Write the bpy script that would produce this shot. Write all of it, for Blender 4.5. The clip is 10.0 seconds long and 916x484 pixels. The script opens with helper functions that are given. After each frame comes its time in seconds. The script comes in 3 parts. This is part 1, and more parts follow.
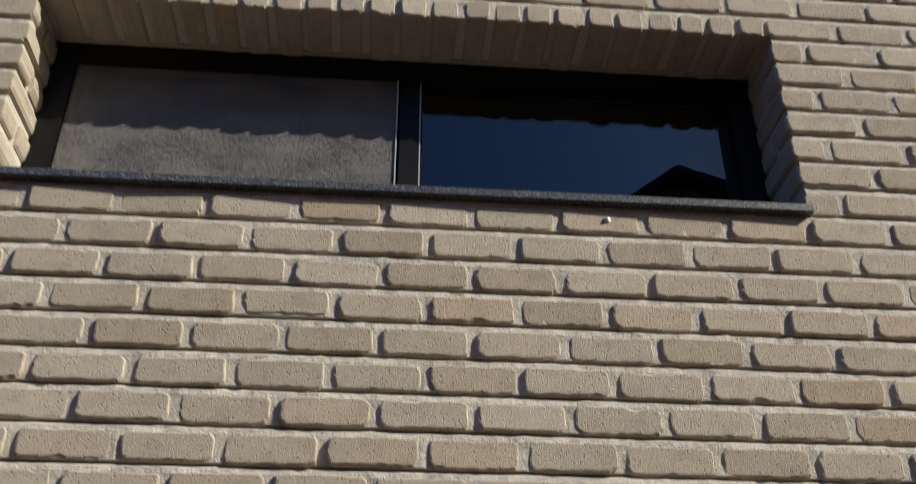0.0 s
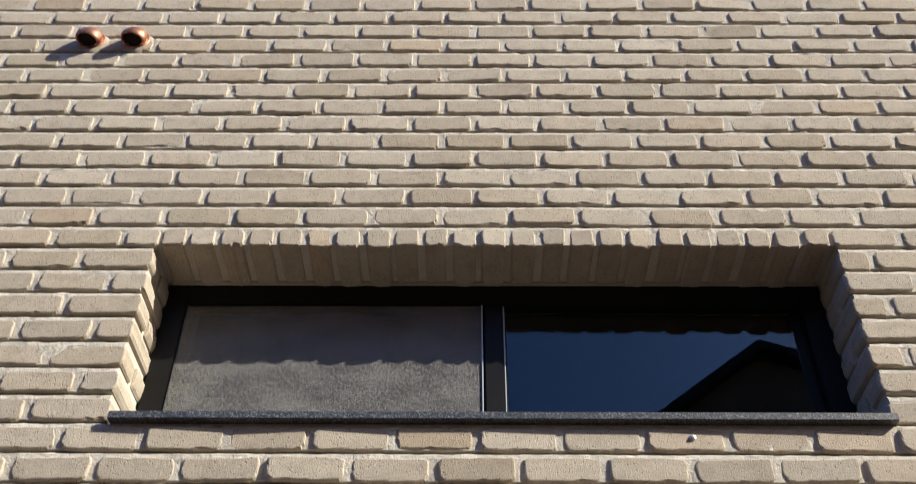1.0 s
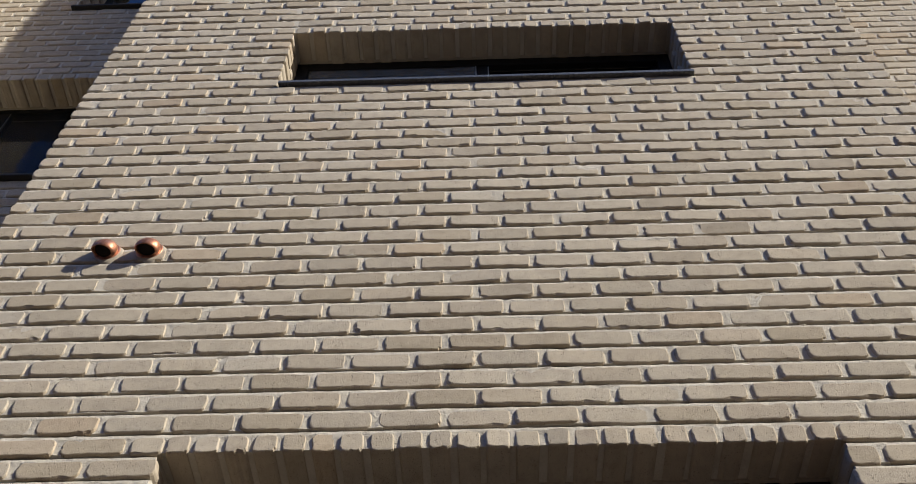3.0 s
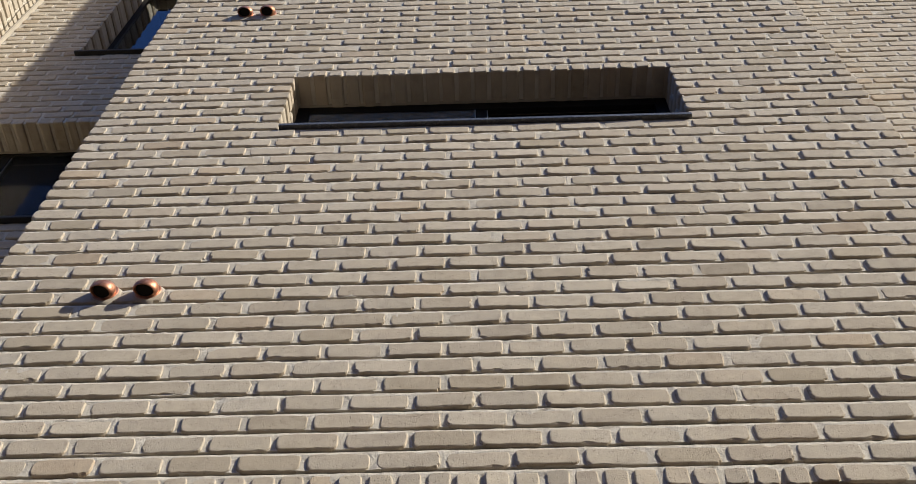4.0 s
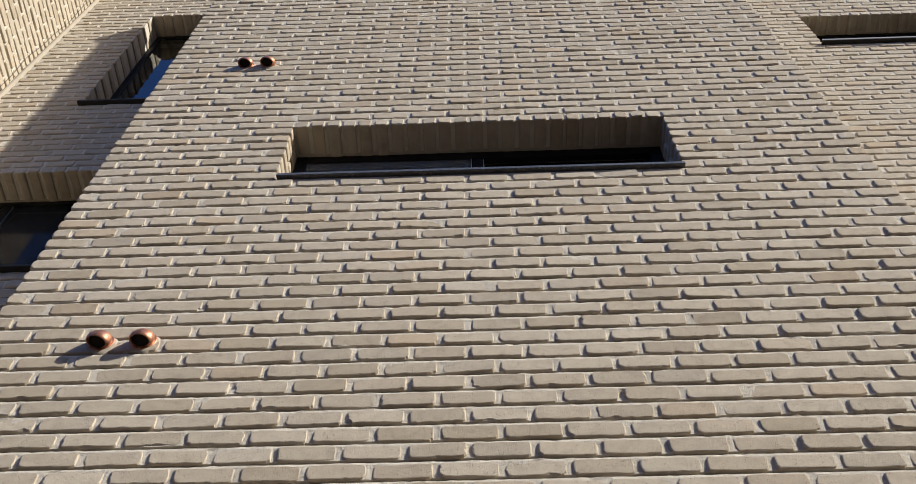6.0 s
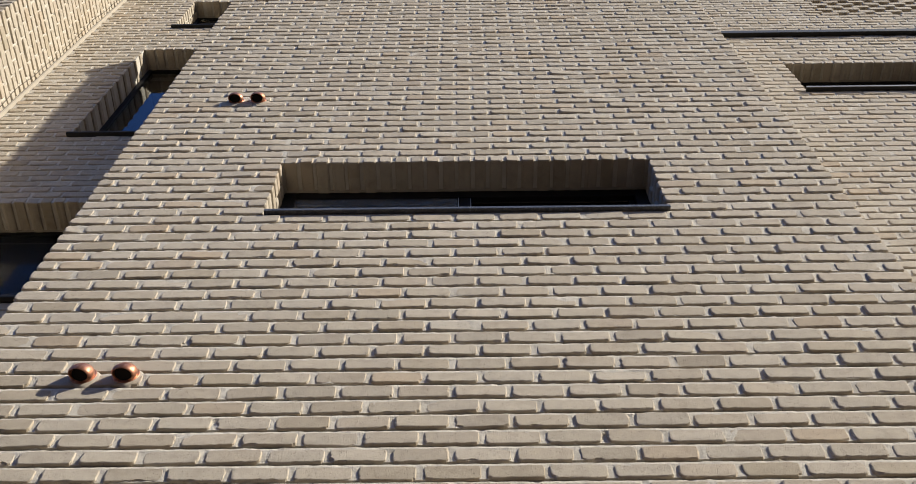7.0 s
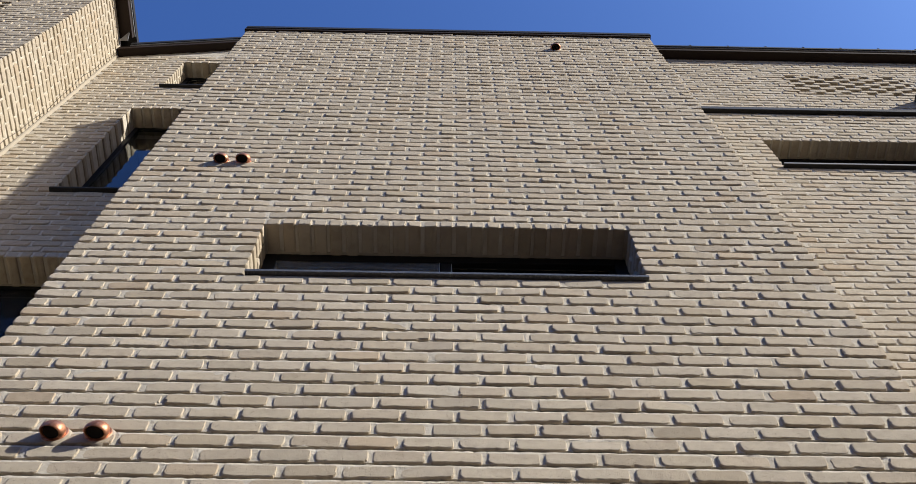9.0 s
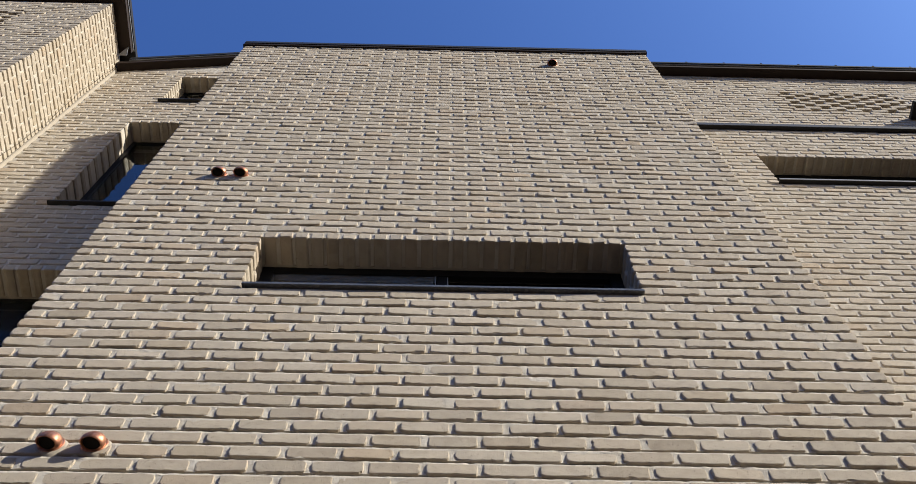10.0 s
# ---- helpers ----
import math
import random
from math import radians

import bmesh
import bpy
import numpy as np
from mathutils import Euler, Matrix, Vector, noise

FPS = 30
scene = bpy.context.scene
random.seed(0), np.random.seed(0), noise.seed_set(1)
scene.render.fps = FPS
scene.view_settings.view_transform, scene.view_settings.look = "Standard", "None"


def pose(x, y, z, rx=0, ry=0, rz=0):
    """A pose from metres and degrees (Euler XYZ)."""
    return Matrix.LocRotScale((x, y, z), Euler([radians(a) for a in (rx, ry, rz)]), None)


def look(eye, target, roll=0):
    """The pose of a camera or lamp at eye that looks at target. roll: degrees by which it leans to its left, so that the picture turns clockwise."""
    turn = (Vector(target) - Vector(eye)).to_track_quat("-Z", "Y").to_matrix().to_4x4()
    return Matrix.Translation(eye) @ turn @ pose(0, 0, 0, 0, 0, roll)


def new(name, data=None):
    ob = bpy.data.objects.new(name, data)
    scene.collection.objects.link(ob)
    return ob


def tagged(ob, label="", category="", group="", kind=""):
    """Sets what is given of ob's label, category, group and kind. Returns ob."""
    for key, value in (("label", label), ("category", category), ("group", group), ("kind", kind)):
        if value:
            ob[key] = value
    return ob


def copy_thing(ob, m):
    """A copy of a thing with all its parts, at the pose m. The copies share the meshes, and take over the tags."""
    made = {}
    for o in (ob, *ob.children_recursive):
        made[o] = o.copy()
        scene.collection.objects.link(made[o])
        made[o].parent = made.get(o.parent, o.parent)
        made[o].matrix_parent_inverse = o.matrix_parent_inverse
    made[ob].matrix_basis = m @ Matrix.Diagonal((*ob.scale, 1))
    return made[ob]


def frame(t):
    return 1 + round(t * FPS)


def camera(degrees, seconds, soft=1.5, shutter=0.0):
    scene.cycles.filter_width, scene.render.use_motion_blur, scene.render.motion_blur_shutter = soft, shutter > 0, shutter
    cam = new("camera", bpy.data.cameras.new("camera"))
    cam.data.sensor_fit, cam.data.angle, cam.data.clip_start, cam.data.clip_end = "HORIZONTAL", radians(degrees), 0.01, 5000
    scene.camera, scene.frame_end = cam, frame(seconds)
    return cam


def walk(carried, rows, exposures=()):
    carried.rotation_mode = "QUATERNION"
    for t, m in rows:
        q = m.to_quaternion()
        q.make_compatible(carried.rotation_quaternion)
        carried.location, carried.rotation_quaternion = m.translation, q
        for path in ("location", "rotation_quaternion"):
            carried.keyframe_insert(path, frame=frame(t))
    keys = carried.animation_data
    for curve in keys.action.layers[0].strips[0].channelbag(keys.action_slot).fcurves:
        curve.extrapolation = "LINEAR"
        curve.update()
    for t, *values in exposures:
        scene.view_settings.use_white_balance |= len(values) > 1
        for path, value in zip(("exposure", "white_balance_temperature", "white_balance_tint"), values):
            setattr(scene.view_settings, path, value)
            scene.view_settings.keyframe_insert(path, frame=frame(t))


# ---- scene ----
cam = camera(50.1, 10.0, soft=0.68, shutter=0.3)
PATH = [
    (0, (-0.053, -2.097, 1.491), (0.092, -0.401, 2.541), -0.1),
    (0.2, (-0.054, -2.178, 1.491), (0.061, -0.522, 2.605), 0.05),
    (0.5, (-0.061, -2.24, 1.482), (-0.016, -0.655, 2.7), 0.4),
    (1, (-0.091, -2.293, 1.509), (-0.107, -0.808, 2.849), 0.5),
    (1.5, (-0.061, -2.301, 1.504), (-0.101, -0.915, 2.945), 0.2),
    (2, (-0.056, -2.345, 1.501), (-0.114, -1.026, 3.003), -0.2),
    (2.5, (-0.049, -2.356, 1.499), (-0.114, -1.102, 3.056), 0.0),
    (3, (-0.048, -2.345, 1.495), (-0.09, -1.149, 3.097), 0.2),
    (4.5, (-0.048, -2.322, 1.482), (-0.086, -1.223, 3.153), 0.2),
    (5, (-0.037, -2.329, 1.479), (-0.085, -1.244, 3.158), 0.3),
    (6.5, (-0.006, -2.37, 1.467), (-0.037, -1.356, 3.191), 0.3),
    (7, (-0.011, -2.376, 1.461), (-0.023, -1.397, 3.205), 0.0),
    (7.5, (-0.01, -2.39, 1.458), (-0.007, -1.448, 3.222), -0.2),
    (8, (-0.009, -2.387, 1.456), (0.003, -1.476, 3.237), -0.3),
    (8.5, (-0.006, -2.395, 1.445), (0.013, -1.511, 3.239), -0.4),
    (9, (-0.01, -2.389, 1.44), (0.017, -1.528, 3.245), -0.7),
    (9.5, (-0.008, -2.385, 1.425), (0.023, -1.542, 3.238), -0.7),
    (10, (-0.005, -2.386, 1.411), (0.027, -1.555, 3.23), -0.9),
]
walk(cam, [(t, look(eye, target, roll)) for t, eye, target, roll in PATH],
     exposures=[(0, 0.28), (0.5, 0.54), (1.0, 0.84), (1.5, 0.90), (2.0, 0.74), (2.5, 0.56), (3.0, 0.49), (4.5, 0.57), (10.0, 0.61)])

# ---- light ----
SUN_WAY = Vector((2.05, -1.0, 1.55)).normalized()      # towards the sun
world = bpy.data.worlds.new("world")
scene.world = world
world.use_nodes = True
wn, wl = world.node_tree.nodes, world.node_tree.links
wn.clear()
sky = wn.new("ShaderNodeTexSky")
sky.sky_type = "NISHITA"
sky.sun_disc = False
sky.sun_elevation = math.asin(SUN_WAY.z)
sky.sun_rotation = math.atan2(SUN_WAY.x, SUN_WAY.y)
sky.altitude = 200
sky.dust_density = 6.0
sky.ozone_density = 2.0
wb = wn.new("ShaderNodeBackground")
wb.inputs["Strength"].default_value = 0.080
wo = wn.new("ShaderNodeOutputWorld")
clear = wn.new("ShaderNodeMix")            # a clear autumn sky: deep blue overhead, pale where it is hazy
clear.data_type, clear.blend_type = "RGBA", "MULTIPLY"
clear.inputs[0].default_value = 1.0
bands = wn.new("ShaderNodeSeparateColor")
share = wn.new("ShaderNodeMath")
share.operation = "DIVIDE"
haze = wn.new("ShaderNodeValToRGB")
haze.color_ramp.elements[0].position, haze.color_ramp.elements[0].color = 0.80, (0.54, 0.97, 1.84, 1)
haze.color_ramp.elements[1].position, haze.color_ramp.elements[1].color = 1.0, (0.38, 0.37, 0.36, 1)
wl.new(sky.outputs[0], bands.inputs[0])
wl.new(bands.outputs[0], share.inputs[0])
wl.new(bands.outputs[2], share.inputs[1])
wl.new(share.outputs[0], haze.inputs[0])
wl.new(haze.outputs[0], clear.inputs[7])
wl.new(sky.outputs[0], clear.inputs[6])
wl.new(clear.outputs[2], wb.inputs["Color"])
wl.new(wb.outputs[0], wo.inputs["Surface"])
sun = new("sun", bpy.data.lights.new("sun", "SUN"))
sun.data.energy = 5.0
sun.data.angle = radians(0.53)
sun.data.color = (1.0, 0.958, 0.855)
sun.matrix_world = look(SUN_WAY * 30, (0, 0, 0))


# ---- materials ----
class Nodes:
    """Small helper to write node trees briefly."""

    def __init__(self, name):
        self.mat = bpy.data.materials.new(name)
        self.mat.use_nodes = True
        self.t = self.mat.node_tree
        self.bsdf = self.t.nodes["Principled BSDF"]

    def n(self, kind, **values):
        node = self.t.nodes.new("ShaderNode" + kind)
        for key, v in values.items():
            if key == "operation":
                node.operation = v
            elif key == "data_type":
                node.data_type = v
            elif key == "blend_type":
                node.blend_type = v
            else:
                node.inputs[key.replace("_", " ")].default_value = v
        return node

    def link(self, a, b):
        self.t.links.new(a, b)

    def at(self, scale):
        """World position times a scale for each axis."""
        g = self.n("NewGeometry")
        m = self.n("VectorMath", operation="MULTIPLY")
        m.inputs[1].default_value = scale
        self.link(g.outputs["Position"], m.inputs[0])
        return m.outputs[0]

    def noise(self, where, detail=3.0, rough=0.55):
        t = self.n("TexNoise", Scale=1.0, Detail=detail, Roughness=rough)
        self.link(where, t.inputs["Vector"])
        return t.outputs["Fac"]

    def ramp(self, fac, stops):
        r = self.n("ValToRGB")
        e = r.color_ramp.elements
        while len(e) < len(stops):
            e.new(0.5)
        for el, (p, c) in zip(e, stops):
            el.position, el.color = p, (*c, 1) if len(c) == 3 else c
        self.link(fac, r.inputs["Fac"])
        return r.outputs["Color"]

    def mix(self, fac, a, b, blend="MIX"):
        m = self.n("Mix", data_type="RGBA", blend_type=blend)
        for slot, v in ((0, fac), (6, a), (7, b)):
            if isinstance(v, (int, float)):
                m.inputs[slot].default_value = v
            elif isinstance(v, tuple):
                m.inputs[slot].default_value = (*v, 1)
            else:
                self.link(v, m.inputs[slot])
        return m.outputs[2]

    def math(self, op, a, b=0.0):
        m = self.n("Math", operation=op)
        for i, v in enumerate((a, b)):
            if isinstance(v, (int, float)):
                m.inputs[i].default_value = v
            else:
                self.link(v, m.inputs[i])
        return m.outputs[0]

    def bump(self, height, strength, distance):
        b = self.n("Bump", Strength=strength, Distance=distance)
        self.link(height, b.inputs["Height"])
        self.link(b.outputs[0], self.bsdf.inputs["Normal"])

    def base(self, colour):
        self.link(colour, self.bsdf.inputs["Base Color"])

    def set(self, **values):
        for key, v in values.items():
            self.bsdf.inputs[key.replace("_", " ")].default_value = v
        return self.mat


def brick_material():
    m = Nodes("brick")
    info, geo = m.n("ObjectInfo"), m.n("NewGeometry")
    r = m.math("FRACT", m.math("ADD", info.outputs["Random"], geo.outputs["Random Per Island"]))
    tone = m.ramp(r, [(0.0, (0.385, 0.325, 0.245)), (0.16, (0.435, 0.373, 0.295)), (0.45, (0.455, 0.398, 0.322)), (0.72, (0.425, 0.368, 0.29)),
                      (0.9, (0.440, 0.372, 0.292)), (0.955, (0.430, 0.345, 0.252)), (1.0, (0.475, 0.425, 0.352))])
    cloud = m.noise(m.at((14, 14, 22)), 4)
    tone = m.mix(0.55, tone, m.ramp(cloud, [(0.25, (0.70, 0.68, 0.65)), (0.5, (1, 1, 1)), (0.8, (1.14, 1.12, 1.07))]), "MULTIPLY")
    grain = m.noise(m.at((420, 420, 420)), 2)
    tone = m.mix(0.85, tone, m.ramp(grain, [(0.28, (0.60, 0.59, 0.57)), (0.5, (1, 1, 1)), (0.72, (1.16, 1.15, 1.13))]), "MULTIPLY")
    drag = m.noise(m.at((260, 260, 34)), 3)
    pit = m.n("TexVoronoi", Scale=1.0)
    m.link(m.at((105, 105, 80)), pit.inputs["Vector"])
    pits = m.ramp(pit.outputs["Distance"], [(0.0, (0, 0, 0)), (0.13, (0, 0, 0)), (0.24, (1, 1, 1))])
    keep = m.ramp(m.noise(m.at((40, 40, 40)), 2), [(0.44, (1, 1, 1)), (0.56, (0, 0, 0))])
    pits = m.mix(1.0, pits, keep, "LIGHTEN")
    tone = m.mix(0.9, tone, m.mix(1.0, tone, m.mix(0.36, pits, (1, 1, 1)), "MULTIPLY"))
    m.base(tone)
    h = m.math("ADD", m.math("ADD", m.math("MULTIPLY", drag, 0.22), m.math("MULTIPLY", grain, 0.75)), m.math("MULTIPLY", pits, 0.6))
    m.bump(h, 1.0, 0.0023)
    return m.set(Roughness=0.92, Specular_IOR_Level=0.2)


def mortar_material():
    m = Nodes("mortar")
    a = m.noise(m.at((9, 9, 9)), 4)
    b = m.noise(m.at((160, 160, 160)), 4, 0.7)
    c = m.ramp(a, [(0.3, (0.47, 0.428, 0.362)), (0.6, (0.56, 0.515, 0.442)), (0.8, (0.63, 0.588, 0.51))])
    m.base(m.mix(0.55, c, m.ramp(b, [(0.3, (0.66, 0.65, 0.63)), (0.6, (1, 1, 1)), (0.8, (1.1, 1.1, 1.1))]), "MULTIPLY"))
    m.bump(m.math("ADD", b, m.math("MULTIPLY", m.noise(m.at((45, 45, 45)), 3), 1.5)), 0.8, 0.004)
    return m.set(Roughness=0.95, Specular_IOR_Level=0.15)


def granite_material():
    m = Nodes("granite")
    v = m.n("TexVoronoi", Scale=1.0)
    m.link(m.at((330, 330, 330)), v.inputs["Vector"])
    s = m.n("SeparateColor")
    m.link(v.outputs["Color"], s.inputs[0])
    m.base(m.ramp(s.outputs[0], [(0.0, (0.018, 0.019, 0.021)), (0.55, (0.045, 0.047, 0.052)), (0.8, (0.10, 0.104, 0.112)), (1.0, (0.22, 0.228, 0.245))]))
    m.bump(m.noise(m.at((500, 500, 500)), 2), 0.3, 0.001)
    return m.set(Roughness=0.42)


def paint_material(name, colour, rough, metal=0.0, spot=0.25, shine=0.5):
    m = Nodes(name)
    d = m.noise(m.at((6, 6, 9)), 5, 0.6)
    f = m.noise(m.at((140, 140, 140)), 2)
    dark = tuple(c * (1 - spot) for c in colour)
    m.base(m.mix(m.math("MULTIPLY", m.math("ADD", d, f), 0.5), dark, tuple(min(1, c * (1 + spot)) for c in colour)))
    m.link(m.math("ADD", m.math("MULTIPLY", d, 0.25), rough - 0.12), m.bsdf.inputs["Roughness"])
    m.bump(f, 0.12, 0.001)
    return m.set(Metallic=metal, Specular_IOR_Level=shine)


def copper_material():
    m = Nodes("copper")
    d = m.noise(m.at((38, 38, 26)), 5, 0.65)
    m.base(m.ramp(d, [(0.28, (0.13, 0.06, 0.038)), (0.46, (0.36, 0.165, 0.10)), (0.62, (0.54, 0.27, 0.17)), (0.8, (0.28, 0.15, 0.105))]))
    m.link(m.ramp(d, [(0.3, (0.70,) * 3), (0.6, (0.42,) * 3)]), m.bsdf.inputs["Roughness"])
    m.bump(m.noise(m.at((120, 120, 120)), 3), 0.15, 0.001)
    return m.set(Metallic=0.9)


def glass_material():
    m = Nodes("glass")
    return m.set(Base_Color=(0.55, 0.6, 0.62, 1), Roughness=0.0, IOR=1.42, Transmission_Weight=1.0)


def screen_material(name, dark, pale):
    """A woven insect screen: thin grey thread, half of it open."""
    m = Nodes(name)
    fine = m.noise(m.at((900, 1, 260)), 2)
    # mottled thread tone; its pale flecks also paint in the sunlit sparkle
    haze = m.math("ADD", m.math("MULTIPLY", m.noise(m.at((7, 1, 16)), 4), 0.35), m.math("MULTIPLY", m.noise(m.at((260, 1, 90)), 2), 0.65))
    haze = m.ramp(haze, [(0.40, (0, 0, 0)), (0.60, (1, 1, 1))])
    m.base(m.mix(haze, dark, pale))
    m.set(Roughness=0.6, Specular_IOR_Level=0.2)
    clear = m.n("BsdfTransparent")
    mix = m.n("MixShader")
    m.link(m.ramp(fine, [(0.35, (0.18,) * 3), (0.65, (0.46,) * 3)]), mix.inputs[0])
    m.link(clear.outputs[0], mix.inputs[1])
    m.link(m.bsdf.outputs[0], mix.inputs[2])
    m.link(mix.outputs[0], m.t.nodes["Material Output"].inputs["Surface"])
    return m.mat


def ground_material():
    m = Nodes("paving")
    b = m.n("TexBrick", Scale=1.0)
    b.inputs["Color1"].default_value, b.inputs["Color2"].default_value = (0.072, 0.045, 0.025, 1), (0.092, 0.058, 0.033, 1)
    b.inputs["Mortar"].default_value = (0.04, 0.033, 0.026, 1)
    b.inputs["Mortar Size"].default_value = 0.01
    m.link(m.at((2.5, 2.5, 2.5)), b.inputs["Vector"])
    n = m.noise(m.at((1.2, 1.2, 1.2)), 6, 0.65)
    m.base(m.mix(0.6, b.outputs["Color"], m.ramp(n, [(0.3, (0.7, 0.7, 0.7)), (0.7, (1.1, 1.1, 1.1))]), "MULTIPLY"))
    m.bump(m.noise(m.at((90, 90, 90)), 4), 0.4, 0.004)
    return m.set(Roughness=0.9)


BRICK, MORTAR, GRANITE, COPPER = brick_material(), mortar_material(), granite_material(), copper_material()
GLASS, PAVING = glass_material(), ground_material()
SCREEN = screen_material("grey_screen", (0.14, 0.134, 0.122), (0.39, 0.373, 0.343))
# half-open dark sheet, added before one wing pane to weaken its reflection
DIM_SHEET = screen_material("dim_sheet", (0.006, 0.006, 0.006), (0.014, 0.014, 0.014))
FRAME = paint_material("black_aluminium", (0.009, 0.0085, 0.008), 0.45, 0.0, 0.25, 0.18)
STRIP = paint_material("bare_aluminium", (0.45, 0.45, 0.44), 0.5, 0.2, 0.1)
BROWN = paint_material("brown_board", (0.024, 0.015, 0.011), 0.65, 0.0, 0.25, 0.2)
ZINC = paint_material("dark_zinc", (0.018, 0.0175, 0.017), 0.55, 0.0, 0.25, 0.25)
PALE_ZINC = paint_material("pale_zinc", (0.24, 0.245, 0.26), 0.45, 0.2)
STEEL = paint_material("steel", (0.72, 0.71, 0.69), 0.35, 0.7, 0.1)
# near-black stand-in for the shade inside pierced panels and pipes
VOID_BLACK = paint_material("void_black", (0.006, 0.005, 0.005), 0.9)
# near-black room lining: the dimness indoors is put into this colour
ROOM_DARK = paint_material("room_dark", (0.045, 0.042, 0.04), 0.9, 0.0, 0.08)
CURTAIN = paint_material("curtain_cloth", (0.12, 0.118, 0.115), 0.9, 0.0, 0.1)
RENDER = paint_material("grey_render", (0.22, 0.185, 0.15), 0.9, 0.0, 0.12)
OLD_MORTAR = paint_material("old_mortar", (0.36, 0.315, 0.255), 0.95, 0.0, 0.3)
LIP = paint_material("grey_lip", (0.040, 0.040, 0.042), 0.5, 0.0, 0.25, 0.3)
TILE = paint_material("dark_roof_tile", (0.045, 0.040, 0.040), 0.7)


# ---- building blocks ----
def mesh_from(name, verts, faces, material, smooth=False):
    me = bpy.data.meshes.new(name)
    me.from_pydata([tuple(v) for v in verts], [], [tuple(f) for f in faces])
    if smooth:
        me.polygons.foreach_set("use_smooth", [True] * len(me.polygons))
    me.materials.append(material)
    me.update()
    return me


def part(name, me, parent, label="", m=None):
    ob = new(name, me)
    ob.parent = parent
    if m is not None:
        ob.matrix_basis = m
    return tagged(ob, label)


def box_mesh(name, boxes, material, bevel=0.003):
    """One mesh out of boxes (x0, x1, y0, y1, z0, z1) with worn edges."""
    bm = bmesh.new()
    for x0, x1, y0, y1, z0, z1 in boxes:
        bmesh.ops.create_cube(bm, size=1, matrix=Matrix.LocRotScale(((x0 + x1) / 2, (y0 + y1) / 2, (z0 + z1) / 2), None, (x1 - x0, y1 - y0, z1 - z0)))
    if bevel:
        bmesh.ops.bevel(bm, geom=bm.edges[:], offset=bevel, segments=2, affect="EDGES", clamp_overlap=True)
    me = bpy.data.meshes.new(name)
    bm.to_mesh(me)
    bm.free()
    me.materials.append(material)
    return me


def sweep_mesh(name, rings, material, close=True, cap=False):
    """Skin over rings of points, all of one length."""
    n = len(rings[0])
    verts = [p for r in rings for p in r]
    faces = []
    for i in range(len(rings) - 1):
        for j in range(n if close else n - 1):
            k = (j + 1) % n
            faces.append((i * n + j, i * n + k, (i + 1) * n + k, (i + 1) * n + j))
    if cap:
        faces += [tuple(range(n))[::-1], tuple(range((len(rings) - 1) * n, len(rings) * n))]
    return mesh_from(name, verts, faces, material, True)


# ---- brickwork ----
LEN, COURSE, JOINT, HEAD = 0.2235, 0.091, 0.0238, 0.0172
Z0 = 3.565                 # underside of the course of headers over the lowest window
WIDE, DEEP = 0.094, 0.205  # a brick's width, and the depth of the window reveals


def course_z(k):
    return Z0 + COURSE * k


